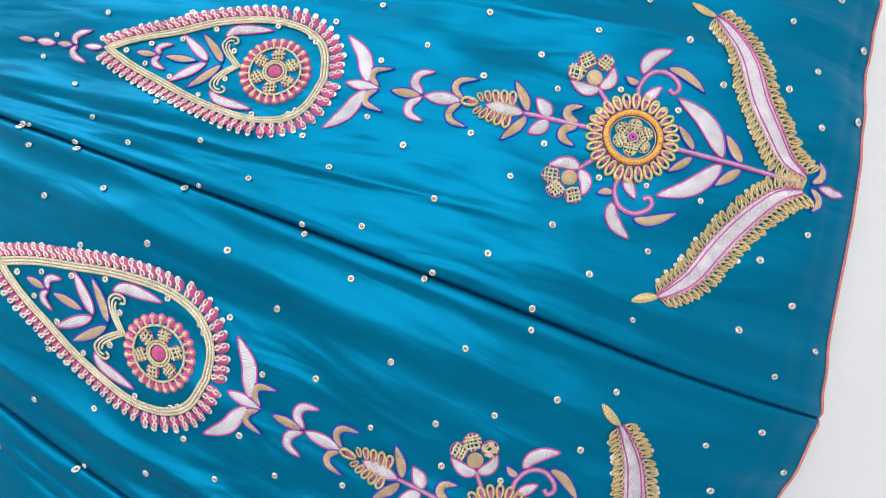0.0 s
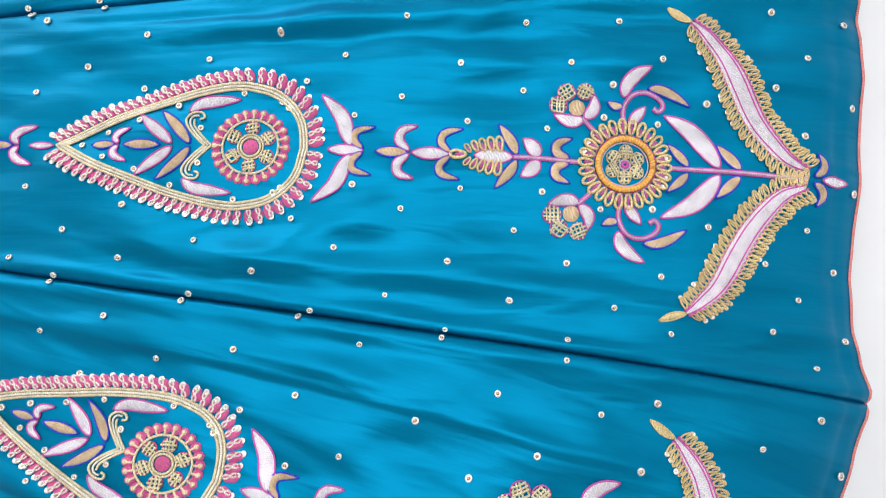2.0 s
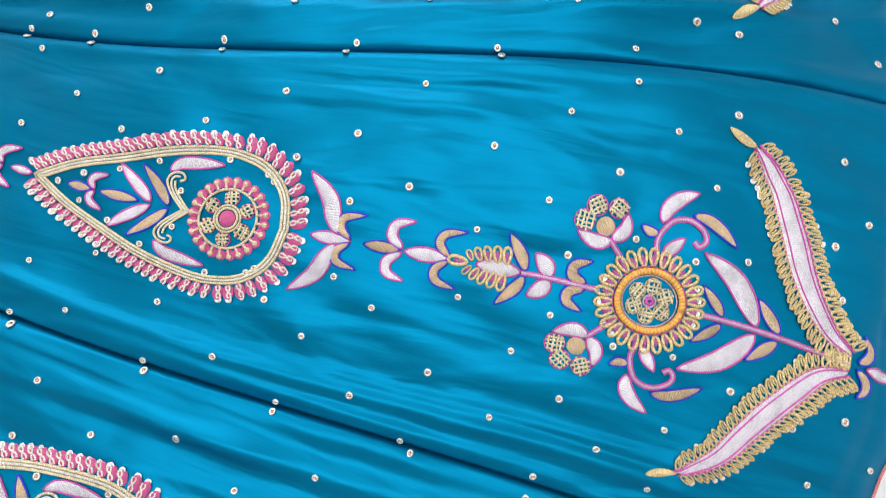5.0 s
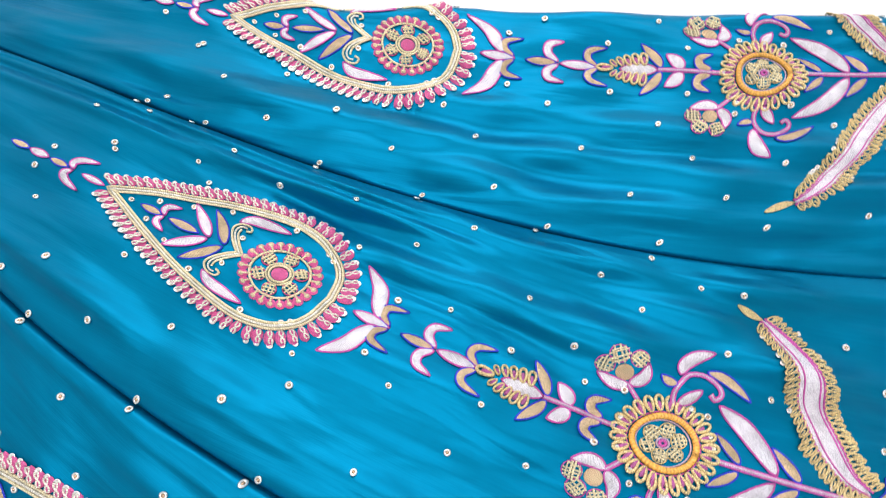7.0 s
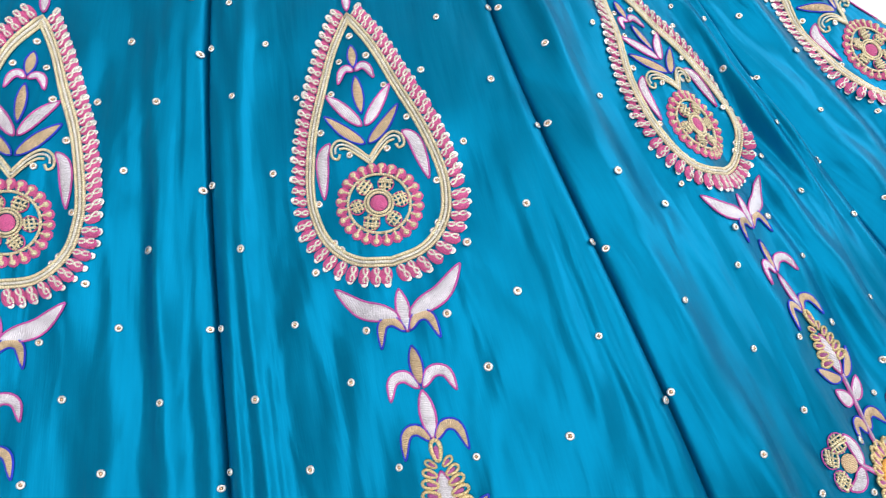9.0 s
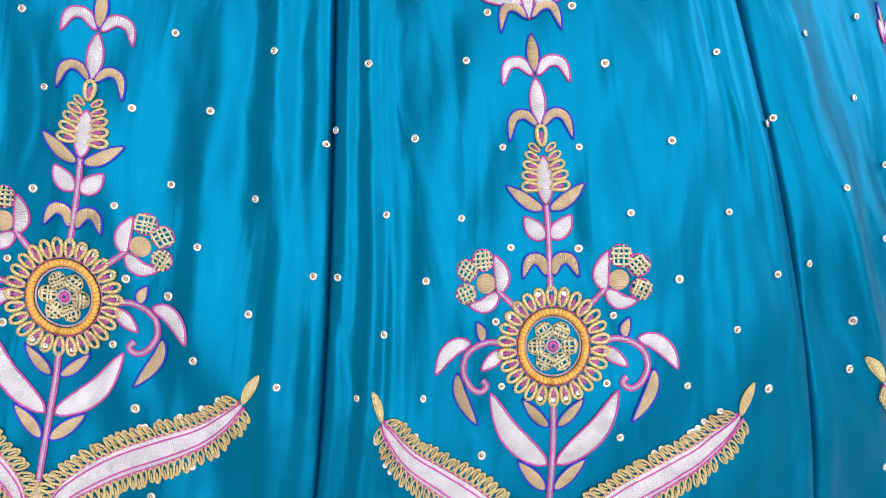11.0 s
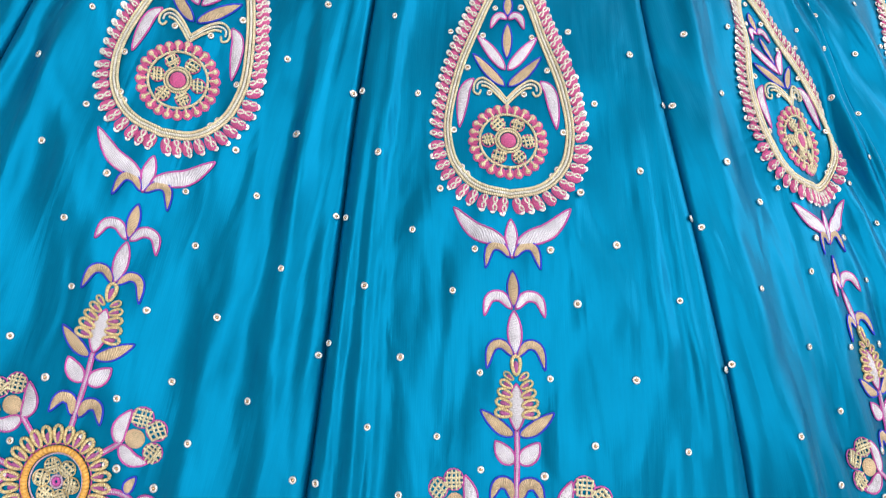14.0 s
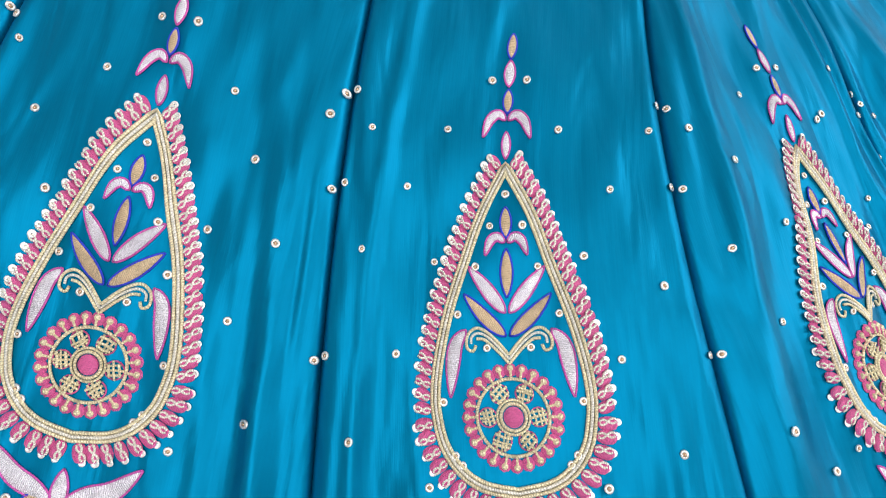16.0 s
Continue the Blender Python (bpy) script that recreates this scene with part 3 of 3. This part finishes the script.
STREWN[2, -1] = [(-484, -28), (-406, -95), (-400, -221), (-320, -157), (-227, -228), (-212, -109), (-85, -170), (32, -247), (90, -124), (162, -175), (192, -62), (262, -266), (263, -102), (374, -194), (393, -57), (486, -251), (494, -127), (539, -56), (578, -346), (584, -189), (645, -82), (661, -263), (737, -75), (754, -313), (754, -196), (835, -102), (925, -278), (939, -128), (978, -357), (992, -210), (1010, -88), (1078, -288), (1080, -146)]
STREWN[3, 1] = [(-484, 28), (-478, 166), (-402, 99), (-402, 229), (-394, 85), (-256, 148), (-211, 219), (-210, 110), (-101, 185), (38, 229), (90, 124), (176, 185), (196, 57), (257, 275), (284, 83), (398, 163), (405, 56), (498, 109), (501, 270), (536, 53), (582, 343), (587, 221), (599, 63), (675, 300), (738, 67), (738, 181), (746, 305), (824, 124), (932, 249), (939, 124), (992, 180), (1010, 88), (1012, 354), (1078, 288), (1080, 146)]
STREWN[3, -1] = [(-484, -28), (-447, -91), (-402, -229), (-343, -177), (-242, -109), (-218, -228), (-104, -182), (36, -237), (90, -124), (110, -176), (192, -62), (249, -97), (259, -247), (373, -159), (393, -57), (490, -122), (496, -260), (577, -41), (582, -343), (595, -182), (642, -83), (686, -292), (731, -77), (754, -313), (756, -196), (812, -148), (934, -287), (948, -122), (967, -232), (1010, -88), (1012, -354), (1078, -288), (1080, -146)]
INNER_BEADS = [(-308, 0), (-262, 24), (-204, 46), (-138, 74), (-20, 98), (50, 84), (-92, 32), (62, 74)]
MATS = {"s": SILVER, "g": GOLD, "m": MAGENTA, "b": BLUE}


def bead_piece():
    """A clear ring stitched down with a copper bead in its eye."""
    f = Flat()
    f.cord(ring_at((0, 0), 4.0, 10), 2.0, 0, 0.2, True, 5)
    f.disc((0, 0), 2.6, 1, 4.2, 8)
    return f


def sequin_piece():
    f = Flat()
    ang = np.linspace(0, 2 * np.pi, 12, endpoint=False)
    rows = np.zeros((4, 12, 3))
    for i, (r, z) in enumerate(((4.9, 2.0), (4.7, 3.1), (3.0, 2.3), (0.8, 2.2))):
        rows[i, :, 0], rows[i, :, 1], rows[i, :, 2] = r * np.cos(ang), r * np.sin(ang), z
    f.grid(rows, rows[..., :2], 0, False, True)
    return f


def pad_piece():
    """A padded satin block, pointing along +x, one unit of the teardrop's fringe."""
    f = Flat()
    f.blade([(0, 0), (27, 0)], 16.5, 9, 0, None, 3.6, 0.36)
    return f


def twist_piece():
    """Two strands of gold twisted over one another, along +x."""
    f = Flat()
    t = np.linspace(0, 1, 9)
    for k in (0, np.pi):
        f.cord(np.stack([1 + 23 * t, 3.3 * np.sin(5.2 * t + k + 0.5)], -1), 1.8, 0, 2.6, False, 5)
    return f


def loop_piece():
    """A long doubled loop of gold cord, along +x, 24 long."""
    f = Flat()
    t = np.linspace(0, 2 * np.pi, 12, endpoint=False)
    f.cord(np.stack([12 - 12 * np.cos(t), 4.6 * np.sin(t)], -1), 1.9, 0, 1.2, True, 5)
    f.cord(np.stack([9, 15, 21])[:, None] * (1, 0) + np.array([(0, -0.8), (0, 0.6), (0, 0.2)]), 1.5, 0, 2.6, False, 4)
    return f


def wide_loop_piece():
    """A rounder open loop of gold cord, for the round scallops."""
    f = Flat()
    t = np.linspace(0, 2 * np.pi, 14, endpoint=False)
    f.cord(np.stack([12 - 12 * np.cos(t), 6.6 * np.sin(t) * (0.82 - 0.25 * np.cos(t))], -1), 2.6, 0, 1.0, True, 5)
    return f


def pin_piece():
    """A short gold stitch with a round head, along +x."""
    f = Flat()
    f.cord(np.array([(0, 0), (5, 0), (10, 0)]), 1.7, 0, 2.5, False, 5)
    f.disc((12, 0), 4.4, 0, 5.5, 9)
    return f


def lobe_piece():
    f = Flat()
    f.blade([(0, 0), (20, 0)], 17.5, 9, 0, None, 3.2, 0.4)
    return f


def dash_piece():
    f = Flat()
    f.blade([(0, 0), (18, 0)], 8.0, 8, 0, None, 4.6, 0.5)
    return f


wild = random.Random(23)


def hatch(c, r, turn, fine=False):
    """A lattice of gold couching in a round petal."""
    f = Flat()
    cs, sn = math.cos(turn), math.sin(turn)
    rot = lambda x, y: (c[0] + x * cs - y * sn, c[1] + x * sn + y * cs)
    for o in ((-0.66, -0.22, 0.22, 0.66) if fine else (-0.5, 0.0, 0.5)):
        e = r * math.sqrt(1 - o * o) * wild.uniform(0.8, 1.12)
        o += wild.uniform(-0.1, 0.1)
        j = wild.uniform(-1.8, 1.8)
        f.cord(np.array([rot(-e, o * r), rot(0, o * r + 0.6), rot(e, o * r - 0.4 + j)]), wild.uniform(1.5, 2.1), 0, 1.2, False, 5)
        f.cord(np.array([rot(o * r + 0.5, -e), rot(o * r + j, 0), rot(o * r - 0.5, e)]), wild.uniform(1.5, 2.2), 0, 2.6, False, 5)
    f.cord(ring_at(c, r, 14), 1.3, 1, 0.3, True, 5)
    return f


PIECES = {k: template(f()) for k, f in (("bead", bead_piece), ("sequin", sequin_piece), ("pad", pad_piece), ("twist", twist_piece), ("loop", loop_piece), ("pin", pin_piece), ("dash", dash_piece), ("lobe", lobe_piece), ("wide_loop", wide_loop_piece))}


def fringe_places(line, closed, count, off, lean=0.0, phase=0.5):
    side = sideways(line, closed)
    n = len(line)
    idx = (np.arange(count) + phase) / count * (n if closed else n - 1)
    i = idx.astype(int) % n
    j = (i + 1) % n if closed else np.minimum(i + 1, n - 1)
    f = (idx - idx.astype(int))[:, None]
    at = line[i] * (1 - f) + line[j] * f
    out = side[i] * (1 - f) + side[j] * f
    return at + out * off, np.arctan2(out[:, 1], out[:, 0]) + lean


def fabric_panel(p, skirt):
    nu, nv = 200, 130
    top = 0.19 if p == 4 else None
    u = np.linspace(WAIST, HEM, nu)
    u2 = np.repeat(u[:, None], nv, 1)
    w = half_width(u)[:, None]
    s = np.sin(np.linspace(-1, 1, nv) * np.pi / 2)[None] * 0.62 + np.linspace(-1, 1, nv)[None] * 0.38
    v2 = s * w
    if top:
        v2 = -w + (s + 1) / 2 * (w + rim(u)[:, None] + 0.06)
    if p == 4:
        v2 = np.minimum(v2, rim(u)[:, None] + 0.06)
    at = surface(p, u2, v2)
    f = [(i * nv + j, (i + 1) * nv + j, (i + 1) * nv + j + 1, i * nv + j + 1) for i in range(nu - 1) for j in range(nv - 1)]
    me = mesh_of("fabric_panel", at.reshape(-1, 3), f, [SATIN], None, np.stack([u2, v2 + p], -1).reshape(-1, 2))
    ob = part("fabric_panel", me, skirt, "teal blue satin panel with embroidered flowers")
    line = np.stack([np.full(60, HEM / K), np.linspace(v2[-1, 0], min(v2[-1, -1], 0.2), 60) / K], -1)
    fl = Flat()
    fl.cord(line, 2.8, 0, -2.0, False, 6)
    fl.lay("hem_piping", p, [CORAL], ob, "coral pink corded piping")
    return ob


def embroider(p, panel):
    rnd = random.Random(40 + p)
    single = p in (1, 2)

    def both(make, name, mats, label=""):
        f = make()
        f.lay(name, p, mats, panel, label)
        f.mirrored().lay(name, p, mats, panel, label)

    for a, b, w, fill, edge in BUDS:
        f = Flat()
        f.blade([(a, 0), (b, 0)], w, 12, 0, 1)
        f.lay("bud", p, [MATS[fill], MATS[edge]], panel)
    for spine, w, fill, edge in PAIRS:
        def leaf(spine=spine, w=w):
            f = Flat()
            f.blade(spine, w, 18, 0, 1, 3.2, 0.75, -0.22)
            return f
        both(leaf, "leaf", [MATS[fill], MATS[edge]])

    # teardrop border: three cords, pink fringe, twists and sequins
    side = sideways(DROP_ALL, True)
    for off, mat in ((-5.5, CORD), (0, CORD_WHITE), (5.5, CORD)):
        f = Flat()
        f.cord(DROP_ALL + side * off, 2.7, 0, 0.2, True)
        f.lay("border_cord", p, [mat], panel)
    out = 1.0 if (side[40, 1] > 0) else -1.0
    at, turn = fringe_places(DROP_ALL, True, 66, 7 * out)
    if out < 0:
        turn = turn + np.pi
    tilt = np.where(at[:, 1] > 0, 1, -1) * np.where(at[:, 0] < 0, 0.45, 0.12)
    places = [(a[0], a[1], t + k, 1.0 if a[0] < 0 else 1.1) for a, t, k in zip(at, turn, tilt)]
    scatter("fringe_pad", PIECES["pad"], [PINK], places, p, panel, single)
    scatter("fringe_twist", PIECES["twist"], [CORD_WHITE], [(a + 1.5 * math.cos(t), b + 1.5 * math.sin(t), t + 0.20, 1.0) for a, b, t, k in places], p, panel, single)
    scatter("sequin", PIECES["sequin"], [SEQUIN], [(a + 25 * k * math.cos(t + 0.1) + rnd.uniform(-1, 1), b + 25 * k * math.sin(t + 0.1) + rnd.uniform(-1, 1), rnd.uniform(0, 6), rnd.uniform(0.95, 1.25)) for a, b, t, k in places if rnd.random() < 0.9], p, panel, single)

    # scroll in the teardrop
    for sgn in (1, -1):
        f = Flat()
        f.cord(curve(TACHE, 40) * (1, sgn), 2.3, 0, 0.4)
        f.cord(curve([(-76, 0), (-96, 18), (-109, 34), (-112, 46), (-107, 54), (-98, 55)], 30) * (1, sgn), 2.0, 1, 0.3)
        f.cord(curve([(-70, 0), (-90, 19), (-103, 35), (-105, 47)], 24) * (1, sgn), 2.2, 0, 0.4)
        f.lay("scroll", p, [CORD, CORD_WHITE], panel)

    # small medallion
    f = Flat()
    f.disc((0, 0), 14, 0, 5.0)
    f.lay("medallion_centre", p, [PINK], panel, "hot pink thread knot")
    for r, mat, rad in ((17.5, CORD, 2.4), (22.5, CORD, 2.0), (50, CORD, 2.4)):
        f = Flat()
        f.cord(ring_at((0, 0), r), rad, 0, 0.3, True)
        f.lay("medallion_ring", p, [mat], panel)
    for k in range(6):
        a = math.pi / 6 + k * math.pi / 3
        hatch((35 * math.cos(a), 35 * math.sin(a)), 12.5, a + 0.2).lay("petal", p, [CORD, PINK], panel)
    ring = [(52 * math.cos(a), 52 * math.sin(a), a, 0.62) for a in (k * math.pi / 12 for k in range(24))]
    scatter("scallop", PIECES["lobe"], [PINK], [(a, b, t, 1.0) for a, b, t, k in ring], p, panel, single)
    scatter("pin_stitch", PIECES["pin"], [CORD], [(a * 0.97, b * 0.97, t, 1.15) for a, b, t, k in ring], p, panel, single)
    scatter("sequin", PIECES["sequin"], [SEQUIN], [(a * 1.24, b * 1.24, 0, rnd.uniform(0.85, 1.0)) for a, b, t, k in ring if rnd.random() < 0.6], p, panel, single)

    # spray with gold scallops
    rows = [(a, b, radians(t), k) for a, b, t, k in ((402, 5, 128, 0.72), (414, 7, 118, 0.85), (427, 8, 110, 0.95), (441, 9, 104, 1.02), (455, 9, 98, 1.06))]
    rows += [(a, -b, -t, k) for a, b, t, k in rows] + [(394, 0, math.pi, 1.2)]
    scatter("gold_loop", PIECES["wide_loop"], [LOOP], rows, p, panel, single)
    scatter("mauve_stitch", PIECES["dash"], [PURPLE], rows, p, panel, single)

    # large medallion
    c = (682, 0)
    for k in range(6):
        a = math.pi / 6 + k * math.pi / 3
        hatch((c[0] + 25 * math.cos(a), 23 * math.sin(a)), 12, a).lay("petal", p, [CORD, LOOP], panel)
    for r, mat, rad in ((4.5, MAGENTA, 2.5), (9, LILAC, 1.8), (40.5, LILAC, 1.4), (47.5, ORANGE, 5.2), (54.5, MAGENTA, 1.2)):
        f = Flat()
        f.cord((ring_at(c, r) - c) * (1.04, 0.96) + c, rad, 0, 0.2, True)
        f.lay("medallion_ring", p, [mat], panel)
    rows = [(c[0] + 58 * math.cos(a), 54 * math.sin(a), a, 1.08) for a in (k * math.pi / 13 for k in range(26))]
    scatter("gold_loop", PIECES["wide_loop"], [LOOP], rows, p, panel, single)
    scatter("mauve_stitch", PIECES["dash"], [PURPLE], [(c[0] + 56 * math.cos(t), 52 * math.sin(t), t, 1.05) for a, b, t, k in rows], p, panel, single)
    scatter("sequin", PIECES["sequin"], [SEQUIN], [(c[0] + 76 * math.cos(t), 76 * math.sin(t), 0, 0.85) for a, b, t, k in rows if rnd.random() < 0.3], p, panel, single)

    # stems
    for a, b, r in ((480, 604, 3.4), (762, 1000, 3.6)):
        f = Flat()
        line = np.stack([np.linspace(a, b, 40), 0.8 * np.sin(np.linspace(0, 5, 40))], -1)
        f.cord(line + (0, 3.0), 1.6, 0, 0.2)
        f.cord(line - (0, 3.0), 1.6, 0, 0.2)
        f.cord(line, 2.3, 1, 0.8)
        f.lay("stem", p, [MAGENTA, LILAC], panel)
    for sgn in (1, -1):
        f = Flat()
        for off, slot, r in ((-3, 0, 1.5), (3, 0, 1.5), (0, 1, 2.0)):
            line = np.linspace((632, 46 * sgn), (601, 77 * sgn), 8)
            f.cord(line + sideways(line) * off, r, slot, 0.3)
        f.lay("flower_stalk", p, [MAGENTA, LILAC], panel)
        f = Flat()
        line = curve(CURL, 46) * (1, sgn)
        sd = sideways(line)
        for off, slot, r in ((-3.2, 0, 1.5), (3.2, 0, 1.5), (0, 1, 2.2)):
            f.cord(line + sd * off, r, slot, 0.3)
        f.lay("curled_stem", p, [MAGENTA, LILAC], panel)
        for a, b, r in FLOWER:
            hatch((a, b * sgn), r, math.atan2((b - 96) * sgn, a - 590), True).lay("petal", p, [CORD, MAGENTA], panel)
        f = Flat()
        f.disc((590, 95 * sgn), 15, 0, 4.0)
        f.lay("flower_heart", p, [GOLD], panel)

    # wings: silver core, magenta lines, gold loops on both sides
    for sgn in (1, -1):
        spine = np.array(WING) * (1, sgn)
        f = Flat()
        f.blade(spine.tolist(), 39, 30, 0, None, 3.4, 0.45, 0.0)
        line = curve(spine, 40)
        t = np.linspace(0, 1, 40)
        wide = 19.5 * np.sin(np.pi * np.clip(t, 0.03, 0.97)) ** 0.45
        sd = sideways(line) * wide[:, None]
        for k, r in ((1, 1.7), (-1, 1.7), (0.6, 1.3), (-0.6, 1.3)):
            f.cord(line + sd * k, r, 1, 0.4 if abs(k) == 1 else 2.6)
        f.lay("wing_leaf", p, [SILVER, MAGENTA], panel)
        for way in (1, -1):
            edge = line + sd * way
            at, turn = fringe_places(edge, False, 33, -0.5)
            lean = -0.4 * way
            rows = [(a[0] , a[1], tt + (0 if way > 0 else math.pi) - lean + rnd.uniform(-0.16, 0.16), rnd.uniform(0.88, 1.10) * (1.05 - 0.2 * (i / 33))) for i, (a, tt) in enumerate(zip(at, turn))]
            scatter("gold_loop", PIECES["loop"], [LOOP], rows, p, panel, single)
            scatter("sequin", PIECES["sequin"], [SEQUIN], [(a + 21 * math.cos(t2), b + 21 * math.sin(t2), 0, 0.95) for a, b, t2, k in rows if rnd.random() < 0.3], p, panel, single)
        f = Flat()
        f.blade([(790, 266 * sgn), (770, 272 * sgn), (744, 285 * sgn)], 13, 10, 0, 1, 4.0, 0.8, 0, 1.6)
        f.lay("wing_tip", p, [LOOP, LOOP], panel)

    # beads strewn over the satin
    rows = []
    for sgn in (1, -1):
        for a, b in STREWN.get((p, sgn), [(a + rnd.uniform(-7, 7), b * sgn + rnd.uniform(-7, 7)) for a, b in BEADS]):
            if abs(b) * K < half_width(a * K) - 0.003 and a * K < HEM - 0.006:
                rows.append((a, b, rnd.uniform(0, 6), rnd.uniform(0.94, 1.2)))
    # beads that close the seams, in twos
    for a in (-440, -318, -80, 138, 372):
        rows += [(a + rnd.uniform(-14, 14), sgn * (half_width(a * K) / K - 9), 0, rnd.uniform(0.9, 1.1)) for sgn in (1, -1) if p + sgn in LAY]
    for a, b in INNER_BEADS:
        rows += [(a, b * sgn, rnd.uniform(0, 6), rnd.uniform(0.95, 1.15)) for sgn in ((1, -1) if b else (1,))]
    scatter("bead", PIECES["bead"], [BEAD_RING, COPPER], rows, p, panel, p in (0, 1, 2, 3))


skirt = new("embroidered_skirt")
skirt.empty_display_size = 0.1
tagged(skirt, "teal satin skirt, gold and pink embroidery, spread on white cloth", "skirt")
for p in range(FIRST, 5):
    embroider(p, fabric_panel(p, skirt))


def loose_thread():
    """A snipped end of dark thread on the white cloth."""
    line = curve([(0.0, 0.0), (0.006, -0.012), (0.003, -0.026), (0.012, -0.041)], 16) + (0.849, 1.0545)
    ang = np.linspace(0, 2 * np.pi, 5, endpoint=False)
    side = sideways(line)
    z = base_height(line[:, 0], line[:, 1]) - 0.0455
    v = [(a[0] + b[0] * 0.0003 * math.cos(k), a[1] + b[1] * 0.0003 * math.cos(k), h + 0.0003 * math.sin(k)) for a, b, h in zip(line, side, z) for k in ang]
    f = [(i * 5 + j, (i + 1) * 5 + j, (i + 1) * 5 + (j + 1) % 5, i * 5 + (j + 1) % 5) for i in range(15) for j in range(5)]
    return new("loose_thread", mesh_of("loose_thread", v, f, [PURPLE]))


tagged(loose_thread(), "short snipped dark thread lying on white cloth", "thread")
